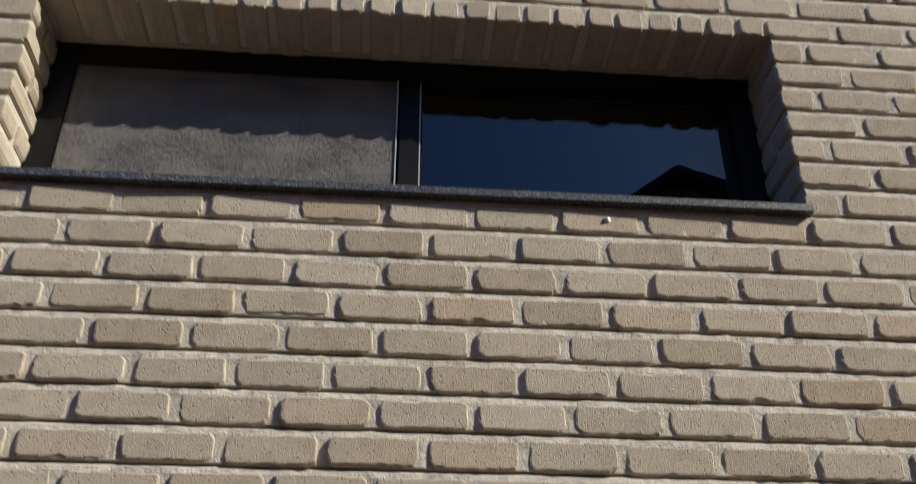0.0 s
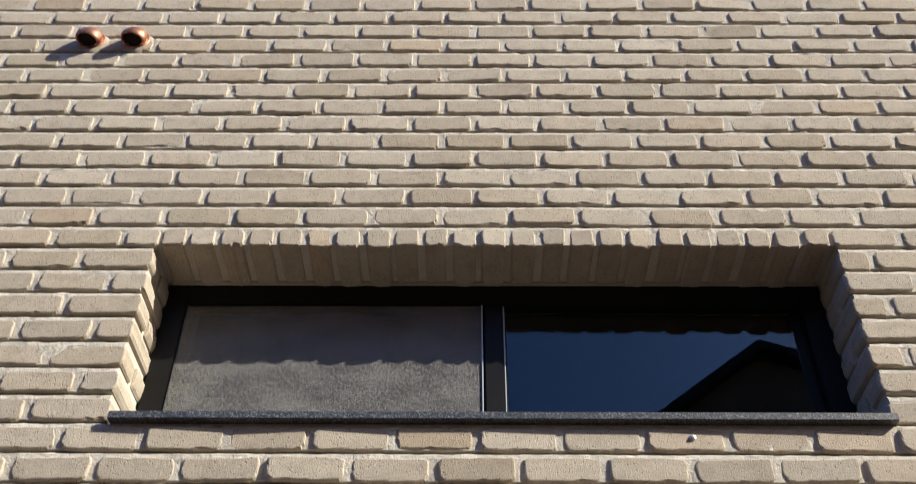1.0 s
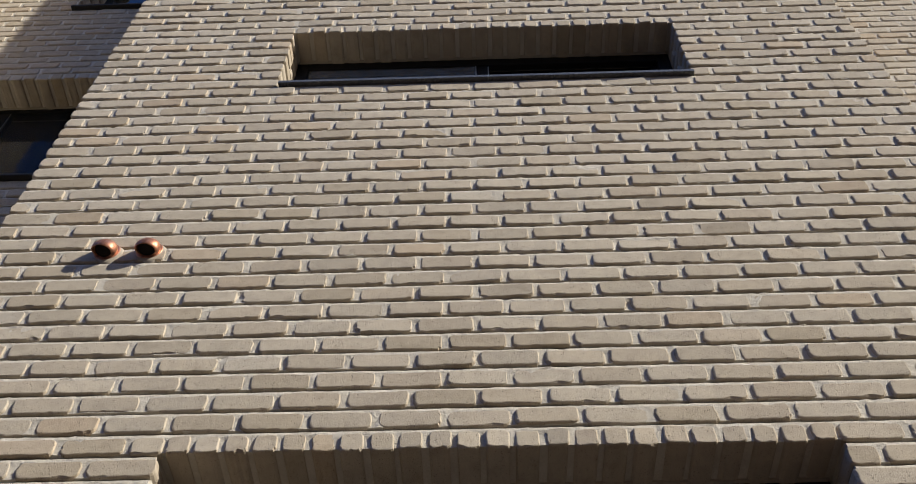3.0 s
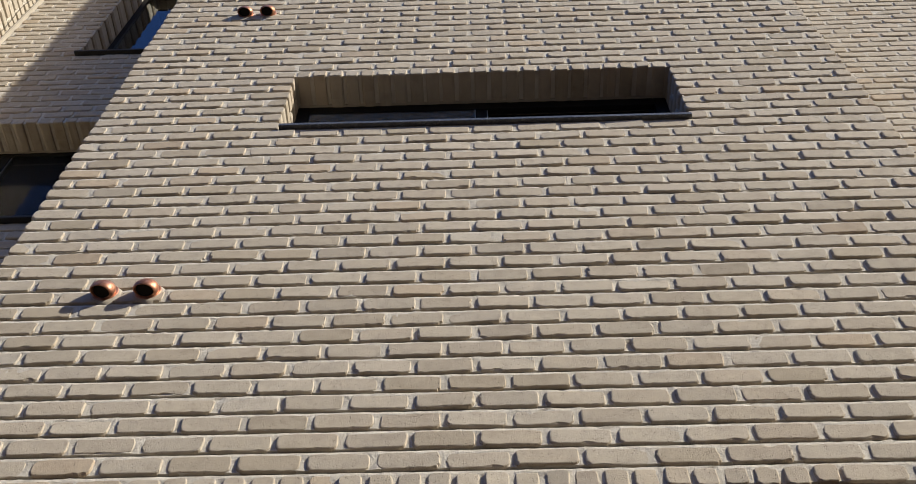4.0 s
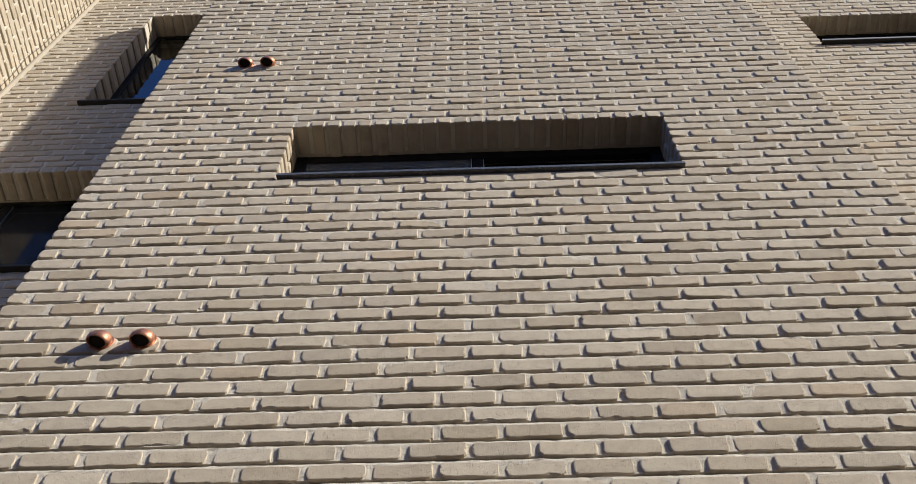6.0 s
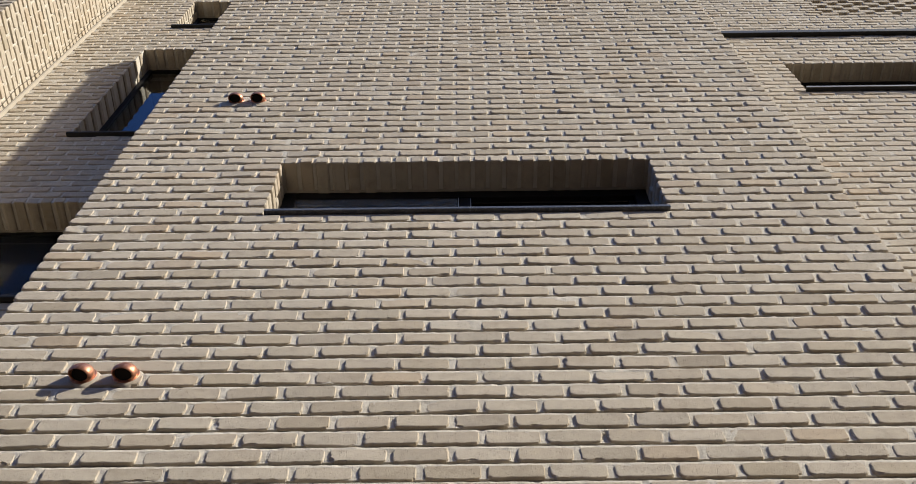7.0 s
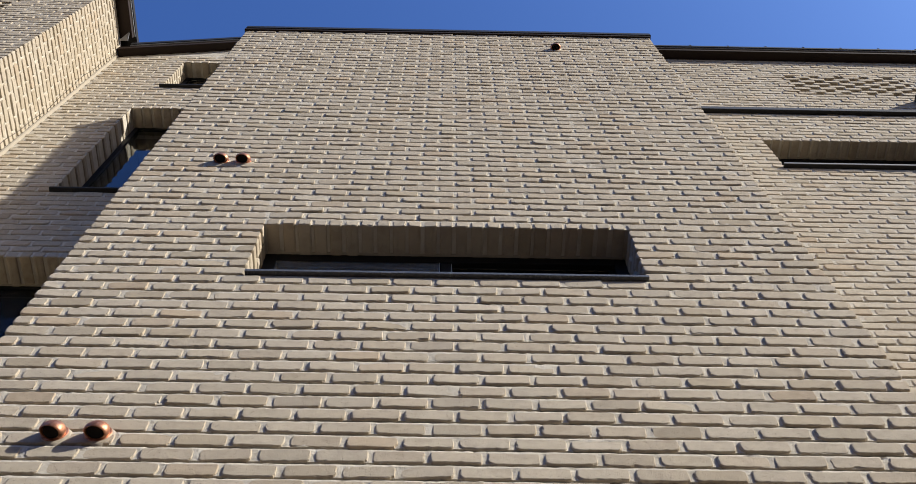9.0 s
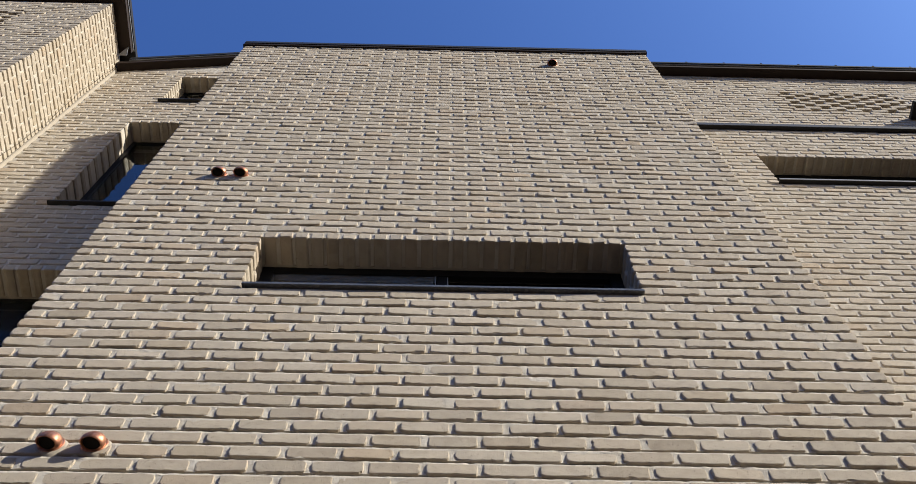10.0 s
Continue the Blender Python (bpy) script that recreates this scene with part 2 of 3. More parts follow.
def brick_skin(w, h, depth, rng, fine):
    """Vertices (u, v, z) and faces of one hand-moulded brick, its front at v = 0, its lower left corner at the origin."""
    r = rng.uniform(0.010, 0.022)
    if depth > 0.2 and w < 0.1:
        r = rng.uniform(0.011, 0.018)
        radii = [min(r, 0.4 * min(w, h))] * 4
    else:
        radii = [rng.uniform(0.012, 0.022), rng.uniform(0.008, 0.018), rng.uniform(0.010, 0.022), rng.uniform(0.015, 0.027)]
        radii = [min(q, 0.4 * min(w, h)) for q in radii]
    steps = (0, 30, 60, 90) if fine else (5, 45, 85)
    nu, nz = (9, 2) if fine else (3, 0)
    if w < 0.13:
        nu = 3 if fine else 1
    pts = []
    ra, rb, rc, rd = radii
    corners = ((w - ra, ra, -90), (w - rb, h - rb, 0), (rc, h - rc, 90), (rd, rd, 180))
    for i, (cu, cz, a0) in enumerate(corners):
        r = radii[i]
        for s in steps:
            a = radians(a0 + s)
            pts.append((cu + r * math.cos(a), cz + r * math.sin(a)))
        nxt = corners[(i + 1) % 4]
        a = radians(a0 + 90)
        p = (cu + r * math.cos(a), cz + r * math.sin(a))
        rn = radii[(i + 1) % 4]
        q = (nxt[0] + rn * math.cos(a), nxt[1] + rn * math.sin(a))
        m = nz if i % 2 == 0 else nu
        for s in range(1, m + 1):
            f = s / (m + 1)
            pts.append((p[0] + (q[0] - p[0]) * f, p[1] + (q[1] - p[1]) * f))
    n = len(pts)
    pts = np.array(pts) + rng.normal(0, 0.0008, (n, 2))
    sag = 4 * (pts[:, 0] / w) * (1 - pts[:, 0] / w)
    rise = np.where(pts[:, 1] > h / 2, rng.normal(0.0008, 0.0014), rng.normal(-0.0006, 0.0016))
    pts[:, 1] += sag * rise + (pts[:, 0] / w - 0.5) * rng.normal(0, 0.0016)
    mid = np.array((w / 2, h / 2))
    half = np.array((w / 2, h / 2))
    tilt_u, tilt_z = rng.normal(0, 0.0018), rng.normal(0, 0.0012)
    chip = np.where((rng.random(n) < 0.13) & (pts[:, 1] < 0.6 * h), rng.uniform(0.0010, 0.0042, n), 0.0)
    if rng.random() < 0.22:                                # a larger piece broken off an edge
        chip[(int(rng.integers(n)) + np.arange(2)) % n] += rng.uniform(0.004, 0.009)

    worn = rng.uniform(0.75, 1.25)
    under = np.clip(1 - pts[:, 1] / 0.024, 0, 1) * worn * 0.22    # the arrises are worn round, most of all the left one
    aside = np.clip(1 - pts[:, 0] / 0.024, 0, 1) * worn * 0.55
    if w < 0.1 and depth > 0.2:
        under, aside = under * 0.5, aside * 0.3

    def ring(inset, v, wear=0.0, extra=0.0):
        s = 1 - (inset + extra)[:, None] / half if np.ndim(extra) else 1 - inset / half
        p = mid + (pts - mid) * s
        p = p + np.column_stack((aside * wear, under * wear))
        lean = tilt_u * (p[:, 0] - mid[0]) / half[0] + tilt_z * (p[:, 1] - mid[1]) / half[1]
        vv = v + (lean + (rng.normal(0, 0.0005, n) if v > 0 else 0) if v < 0.02 else 0)
        return np.column_stack((p[:, 0], np.broadcast_to(vv, n), p[:, 1]))

    rows = [ring(0.0, depth), ring(-0.0005, 0.0090), ring(np.full(n, 0.0004), 0.0045, 0.0040, chip * 0.5),
            ring(np.full(n, 0.0018), 0.0012, 0.0085, chip), ring(np.full(n, 0.0044), 0.0, 0.0105, chip * 0.7)]
    centre = np.array([[w / 2, 0.0, h / 2]])
    verts = np.vstack(rows + [centre])
    faces = []
    for i in range(4):
        for j in range(n):
            k = (j + 1) % n
            faces.append((i * n + j, i * n + k, (i + 1) * n + k, (i + 1) * n + j))
    faces += [(4 * n + j, 4 * n + (j + 1) % n, 5 * n) for j in range(n)]
    return verts, faces


SHARED = {}


def shared_brick(w, h, depth, rng):
    """A brick mesh out of a small stock, shared by all bricks of that size."""
    key = (round(w, 3), round(h, 3), round(depth, 3))
    stock = SHARED.setdefault(key, [])
    if len(stock) < 26:
        stock.append(mesh_from("brick", *brick_skin(w, h, depth, rng, True), BRICK))
        return stock[-1]
    return stock[int(rng.integers(len(stock)))]


def lay(wall, bricks, near, rng, label, fine_rest=False):
    """Bricks (u0, u1, z0, z1, v0, depth) on a wall: those in the stretch near as pieces, the rest joined."""
    verts, faces, base = [], [], 0
    for u0, u1, z0, z1, v0, depth in bricks:
        du, dz, dv = rng.normal(0, 0.0016), rng.normal(0, 0.0012), min(rng.normal(0, 0.0016), 0.0020)
        if depth > 0.2:
            dz += rng.normal(0, 0.0022)
        if near(u0, u1, z0, z1):
            me = shared_brick(u1 - u0, z1 - z0, depth, rng)
            part("brick", me, wall, "", pose(u0 + du, v0 + dv, z0 + dz, 0, rng.normal(0, 0.35), 0))
        else:
            vv, ff = brick_skin(u1 - u0, z1 - z0, depth, rng, fine_rest)
            verts.append(vv + np.array((u0 + du, v0 + dv, z0 + dz)))
            faces += [tuple(i + base for i in f) for f in ff]
            base += len(vv)
    if verts:
        ob = part("brickwork", mesh_from("brickwork", np.vstack(verts), faces, BRICK), wall, label)
        tagged(ob, kind="stuff")


def bond(u_left, u_right, k0, k1, first, holes=(), skip=lambda u, k: False, left_quoin=False, right_quoin=False, deep=DEEP):
    """Running bond. first: the first full joint of the even courses. holes: (u0, u1, k_sill, k_lintel). Returns the bricks."""
    out = []
    for k in range(k0, k1):
        z0 = course_z(k)
        z1 = z0 + COURSE - JOINT
        j = first + (LEN / 2 if k % 2 else 0) - 40 * LEN
        while j < u_right:
            a, b = j + HEAD / 2, j + LEN - HEAD / 2
            j += LEN
            if b < u_left or a > u_right:
                continue
            spans = [[max(a, u_left), min(b, u_right)]]
            depth = 0.035
            if (left_quoin and a <= u_left + 0.02) or (right_quoin and b >= u_right - 0.02):
                depth = WIDE
            for h0, h1, ks, kl in holes:
                if not ks <= k <= kl:
                    continue
                cut = []
                for s, e in spans:
                    if e <= h0 or s >= h1:
                        cut.append([s, e])
                        continue
                    if s < h0:
                        cut.append([s, h0])
                    if e > h1:
                        cut.append([h1, e])
                spans = cut
            for s, e in spans:
                if e - s < 0.035 or skip((s + e) / 2, k):
                    continue
                d = depth
                for h0, h1, ks, kl in holes:
                    if ks <= k < kl and (abs(e - h0) < 0.022 or abs(s - h1) < 0.022):
                        if abs(e - h0) < 0.022:
                            e = h0
                        else:
                            s = h1
                        d = deep if e - s < 0.15 else WIDE
                        if d == WIDE:
                            edge = (h0 - 0.05, h0) if e == h0 else (h1, h1 + 0.05)
                            out.append((*edge, z0, z1, WIDE + JOINT, deep - WIDE - JOINT))
                out.append((s, e, z0, z1, 0.0, d))
    for h0, h1, ks, kl in holes:
        n = round((h1 - h0) / 0.0926)
        p = (h1 - h0) / n
        z0 = course_z(kl)
        out += [(h0 + p * i + 0.0085, h0 + p * (i + 1) - 0.0085, z0 - 0.002, z0 + COURSE - JOINT, 0.0, deep) for i in range(n)]
    return out


def struck(z):
    """Depth of the mortar: raked deep under a brick, brought forward over the brick below."""
    f = (z - Z0) % COURSE
    return float(np.interp(f, (0.0, 0.003, 0.05, COURSE - JOINT, COURSE - 0.012, COURSE - 0.006, COURSE), (0.0205, 0.0068, 0.0050, 0.0034, 0.0056, 0.0125, 0.0205)))


def wall_body(name, u0, u1, z0, z1, holes, m, label, thick=0.34, step=0.05, seed=1, top=None, raked=1.0):
    """Mortar-faced wall with real openings, its front 15 mm behind the bricks. holes: (u0, u1, z0, z1). top: height of the top along u."""
    rng = np.random.default_rng(seed)

    def cuts(a, b, marks):
        marks = sorted({a, b, *[x for x in marks if a < x < b]})
        out = []
        for s, e in zip(marks, marks[1:]):
            n = max(1, round((e - s) / step))
            out += [s + (e - s) * i / n for i in range(n)]
        return out + [b]

    us = cuts(u0, u1, [h for q in holes for h in q[:2]])
    lines = [course_z(k) + d for k in range(-40, 110) for d in (0.0, 0.003, 0.05, COURSE - JOINT, COURSE - 0.012, COURSE - 0.006)]
    lines = [z for z in lines if z0 < z < z1 and all(abs(z - h) > 0.004 for q in holes for h in q[2:])]
    zs = sorted({z0, z1, *lines, *[h for q in holes for h in q[2:] if z0 < h < z1]})
    nu, nz = len(us), len(zs)
    swell = rng.normal(0, 0.0011, (nz, nu)) + np.where(rng.random((nz, nu)) < 0.06, rng.normal(0, 0.0030, (nz, nu)), 0.0)
    verts = []
    for v, wob in ((0.0, swell), (thick, swell * 0)):
        for i, z in enumerate(zs):
            for j, u in enumerate(us):
                zz = z if top is None else min(z, top(u))
                lift = struck(zz) * raked if v < 0.1 else 0.0
                verts.append((u, v + max(lift + wob[i, j], 0.0024 if v < 0.1 else 0.0), zz))
    off = nu * nz
    solid = np.ones((nz - 1, nu - 1), bool)
    for i in range(nz - 1):
        for j in range(nu - 1):
            cu, cz = (us[j] + us[j + 1]) / 2, (zs[i] + zs[i + 1]) / 2
            if any(a < cu < b and c < cz < d for a, b, c, d in holes):
                solid[i, j] = False
    faces = []
    for i in range(nz - 1):
        for j in range(nu - 1):
            if not solid[i, j]:
                continue
            a, b, c, d = i * nu + j, i * nu + j + 1, (i + 1) * nu + j + 1, (i + 1) * nu + j
            faces.append((a, b, c, d))
            faces.append((d + off, c + off, b + off, a + off))
            for di, dj, p, q in ((-1, 0, b, a), (1, 0, d, c), (0, -1, a, d), (0, 1, c, b)):
                ii, jj = i + di, j + dj
                if not (0 <= ii < nz - 1 and 0 <= jj < nu - 1) or not solid[ii, jj]:
                    faces.append((p, q, q + off, p + off))
    ob = new(name, mesh_from(name, verts, faces, MORTAR))
    ob.matrix_basis = m
    return tagged(ob, label, kind="structure")


# ---- ground ----
ground = new("ground", mesh_from("ground", [(-2000, -2000, 0), (2000, -2000, 0), (2000, 2000, 0), (-2000, 2000, 0)], [(0, 1, 2, 3)], PAVING))
tagged(ground, "dark brown-grey paving round the building", kind="structure")

# ---- walls ----
RECESS = 0.70                                  # how far the side wings stand back behind the bay
BAY_L, BAY_R, BAY_TOP = -2.062, 2.046, 11.378
SIDE_X, FRONT_Y = -3.913, -0.06                # the projecting wing at the far end
FIRST = -1.852
W1 = (-1.064, 1.060, -7, 0)
W2 = (-1.064, 1.060, 27, 34)
LW1 = (-3.72, -2.52, 30, 44)
LW2 = (-3.175, -2.30, 57, 81)
LW3 = (-3.078, -2.30, 89, 100)
RW = (3.01, 6.10, 66, 74)


def hole_of(w):
    u0, u1, ks, kl = w
    return (u0 - 0.012, u1 + 0.012, course_z(ks) - 0.014, course_z(kl) + 0.006)


def left_top(x):
    return 12.845 + (x + 3.913) * 0.325


bay = wall_body("wall_bay", BAY_L + 0.012, BAY_R - 0.012, 0, BAY_TOP, [hole_of(W1), hole_of(W2)], pose(0, 0, 0),
                "projecting wall of beige hand-moulded bricks in raked pale mortar", step=0.024, seed=2)
wing_left = wall_body("wall_left", SIDE_X + 0.01, BAY_L + 0.2, 0, 13.51, [hole_of(LW1), hole_of(LW2), hole_of(LW3)], pose(0, RECESS, 0),
                      "recessed beige brick wall under a rising brown eave", seed=3, top=lambda u: left_top(u))
wing_right = wall_body("wall_right", BAY_R - 0.2, 7.6, 0, 13.24, [hole_of(RW), (3.757, 5.27, course_z(91) - 0.01, course_z(99) - 0.012)], pose(0, RECESS, 0),
                       "recessed beige brick wall with a pierced brick panel", seed=4, step=0.07)
side = wall_body("wall_side", FRONT_Y + 0.012, RECESS + 0.02, 0, 13.06, [], pose(SIDE_X, 0, 0, 0, 0, 90),
                 "sunlit beige brick return wall of the projecting wing", seed=5, raked=1.7)
front = wall_body("wall_front", -7.6, SIDE_X - 0.012, 0, 13.06, [(-5.86, -4.66, course_z(90) - 0.01, course_z(99) - 0.012)], pose(0, FRONT_Y, 0),
                  "front wall of the projecting wing in beige brick", seed=6, step=0.08)

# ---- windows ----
def room(x0, x1, z0, z1, y0, deep=1.6, lining=ROOM_DARK):
    """Room behind an opening, open towards it; a near-black lining stands in for shade."""
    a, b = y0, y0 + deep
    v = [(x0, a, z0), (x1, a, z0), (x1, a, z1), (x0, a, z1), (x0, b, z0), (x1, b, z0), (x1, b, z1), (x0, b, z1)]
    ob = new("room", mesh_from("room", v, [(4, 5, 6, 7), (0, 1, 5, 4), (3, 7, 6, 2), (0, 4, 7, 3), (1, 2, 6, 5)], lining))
    return tagged(ob, "room behind an opening, its near-black lining standing in for shade", kind="structure")


def sill(parent, x0, x1, y0, y1, z0, z1, material, label):
    return part("window_sill", box_mesh("window_sill", [(x0, x1, y0, y1, z0, z1)], material, 0.002), parent, label)


def band_window(name, w, label):
    """A wide low window: an insect screen before one half, a bare pane in the other."""
    u0, u1, ks, kl = w
    z0, z1 = course_z(ks) + 0.012, course_z(kl) + 0.002
    win = tagged(new(name), label, kind="structure")
    f = 0.198
    part("window_frame", box_mesh("window_frame", [(u0 - 0.004, u0 + 0.070, f, f + 0.07, z0, z1), (u1 - 0.070, u1 + 0.004, f, f + 0.07, z0, z1),
                                                  (u0 + 0.070, u1 - 0.070, f + 0.0005, f + 0.07, z1 - 0.082, z1), (u0 + 0.070, u1 - 0.070, f, f + 0.07, z0, z0 + 0.045)], FRAME, 0.003),
         win, "black aluminium outer frame")
    part("mullion", box_mesh("mullion", [(-0.031, 0.028, f + 0.004, f + 0.072, z0 + 0.045, z1 - 0.0822)], FRAME, 0.003), win)
    for a, b, c in ((-0.0415, -0.0365, 0.0), (0.0285, 0.033, 0.006)):
        part("edge_strip", box_mesh("edge_strip", [(a, b, f + c, f + 0.03, z0 + 0.046, z1 - 0.0842)], STRIP, 0.001), win, "thin bare aluminium edge strip")
    part("screen_frame", box_mesh("screen_frame", [(u0 + 0.0705, u0 + 0.0722, f + 0.001, f + 0.012, z0 + 0.046, z1 - 0.083), (u0 + 0.0724, -0.0418, f + 0.001, f + 0.012, z1 - 0.088, z1 - 0.083)], FRAME, 0.001),
         win, "thin dark screen frame")
    part("insect_screen", box_mesh("insect_screen", [(u0 + 0.0725, -0.042, f + 0.004, f + 0.0052, z0 + 0.046, z1 - 0.0885)], SCREEN, 0), win, "grey woven insect screen")
    sash = part("sash", box_mesh("sash", [(0.0335, 0.0385, f + 0.03, f + 0.068, z0 + 0.046, z1 - 0.0825), (u1 - 0.105, u1 - 0.0705, f + 0.03, f + 0.068, z0 + 0.046, z1 - 0.0825),
                                          (0.0387, u1 - 0.1052, f + 0.031, f + 0.068, z1 - 0.095, z1 - 0.0825)], FRAME, 0.002), win)
    part("pane", box_mesh("pane", [(0.0387, u1 - 0.1055, f + 0.0325, f + 0.0385, z0 + 0.046, z1 - 0.0955)], GLASS, 0), sash)
    part("pane", box_mesh("pane", [(u0 + 0.071, -0.040, f + 0.042, f + 0.048, z0 + 0.046, z1 - 0.0825)], GLASS, 0), win)
    part("sealant", box_mesh("sealant", [(u0 + 0.002, u1 - 0.002, f - 0.014, f - 0.0005, z1 - 0.007, z1 + 0.012)], OLD_MORTAR, 0.002), win, "beige sealant strip over the frame")
    sill(win, u0 + 0.006, u1 + 0.012, -0.021, f + 0.003, course_z(ks) - 0.0085, course_z(ks) + 0.0150, GRANITE, "speckled dark granite sill")
    part("mortar_bed", box_mesh("mortar_bed", [(u0 + 0.008, u1 + 0.006, 0.004, f, course_z(ks) - 0.0195, course_z(ks) - 0.0099)], OLD_MORTAR, 0.002), win, "mortar bed under the sill")
    tagged(part("curtain", box_mesh("curtain", [(u0 + 0.08, -0.34, f + 0.11, f + 0.13, z0, z1 - 0.02)], CURTAIN, 0.004), win), "pale curtain behind the screened pane")
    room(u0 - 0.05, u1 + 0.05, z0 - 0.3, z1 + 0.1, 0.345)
    return win


def wing_window(name, w, y, label, material, mullions=(), lip=0.034, transom=None, dimmed=False, inset=0.19):
    u0, u1, ks, kl = w
    z0, z1 = course_z(ks) + 0.012, course_z(kl) + 0.002
    win = tagged(new(name), label, kind="structure")
    f = y + inset
    part("window_frame", box_mesh("window_frame", [(u0 - 0.004, u0 + 0.045, f, f + 0.07, z0, z1), (u1 - 0.045, u1 + 0.004, f, f + 0.07, z0, z1),
                                                  (u0 + 0.0452, u1 - 0.0452, f + 0.0005, f + 0.07, z1 - 0.045, z1), (u0 + 0.0452, u1 - 0.0452, f, f + 0.07, z0, z0 + 0.06)], FRAME, 0.003),
         win, "black aluminium outer frame")
    edges = [u0 + 0.0455, *[e for m in mullions for e in (m - 0.035, m + 0.035)], u1 - 0.0455]
    for m in mullions:
        part("mullion", box_mesh("mullion", [(m - 0.0348, m + 0.0348, f + 0.003, f + 0.07, z0 + 0.0602, z1 - 0.0452)], FRAME, 0.003), win)
        part("edge_strip", box_mesh("edge_strip", [(m + 0.0352, m + 0.041, f + 0.01, f + 0.03, z0 + 0.0602, z1 - 0.0452)], STRIP, 0.001), win, "thin bare aluminium edge strip")
    for a, b in zip(edges[::2], edges[1::2]):
        part("pane", box_mesh("pane", [(a + 0.0065, b, f + 0.014, f + 0.020, z0 + 0.0602, z1 - 0.0452)], GLASS, 0), win)
    part("sealant", box_mesh("sealant", [(u0 + 0.002, u1 - 0.002, f - 0.014, f - 0.0005, z1 - 0.007, z1 + 0.012)], OLD_MORTAR, 0.002), win)
    if transom:
        a, b = z0 + transom[0], z0 + transom[1]
        bar = part("transom", box_mesh("transom", [(u0 + 0.0455, u1 - 0.0455, f + 0.001, f + 0.0135, a, b)], FRAME, 0.003), win)
        part("edge_strip", box_mesh("edge_strip", [(u0 + 0.0655, u1 - 0.0655, f - 0.004, f + 0.0008, a + 0.050, a + 0.062)], LIP, 0.001), bar, "thin grey weather strip")
    # added thin sheet: darkens what this pane reflects
    if dimmed:
        part("insect_screen", box_mesh("insect_screen", [(edges[-2] + 0.007, edges[-1], f + 0.006, f + 0.0072, z0 + 0.0602, z1 - 0.0452)], DIM_SHEET, 0), win, "added dark sheet that dims the pane's reflection")
    ledge_z = course_z(ks)
    stone = sill(win, u0 - 0.02, u1 + 0.02, y - lip, f + 0.003, ledge_z - 0.010, ledge_z + 0.0115, ZINC, "")
    if material == PALE_ZINC:
        part("sill_edge", box_mesh("sill_edge", [(u0 - 0.02, u1 + 0.02, y - lip - 0.006, y - lip - 0.0005, ledge_z - 0.010, ledge_z + 0.014)], PALE_ZINC, 0.001), stone, "pale folded metal edge")
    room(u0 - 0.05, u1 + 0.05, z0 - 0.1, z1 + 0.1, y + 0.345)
    return win


band_window("window_1", W1, "wide low black window with granite sill and insect screen")
band_window("window_2", W2, "wide low black window with granite sill, upper floor")
wing_window("window_3", LW1, RECESS, "black framed window beside the projecting bay", GRANITE, (-3.34,), dimmed=True, inset=0.235)
wing_window("window_4", LW2, RECESS, "tall black framed window with dark sill", GRANITE, transom=(0.46, 0.60), inset=0.215)
wing_window("window_5", LW3, RECESS, "small black framed window under the eave", GRANITE)
wing_window("window_6", RW, RECESS, "long low black window with pale metal sill", PALE_ZINC, (4.6,))

# hollows behind the pierced panels, lined near black so the holes read as deep shade
room(3.7, 5.5, course_z(90), course_z(100), RECESS + 0.345, 0.6, VOID_BLACK)
room(-6.0, -4.4, course_z(89), course_z(100), FRONT_Y + 0.345, 0.5, VOID_BLACK)


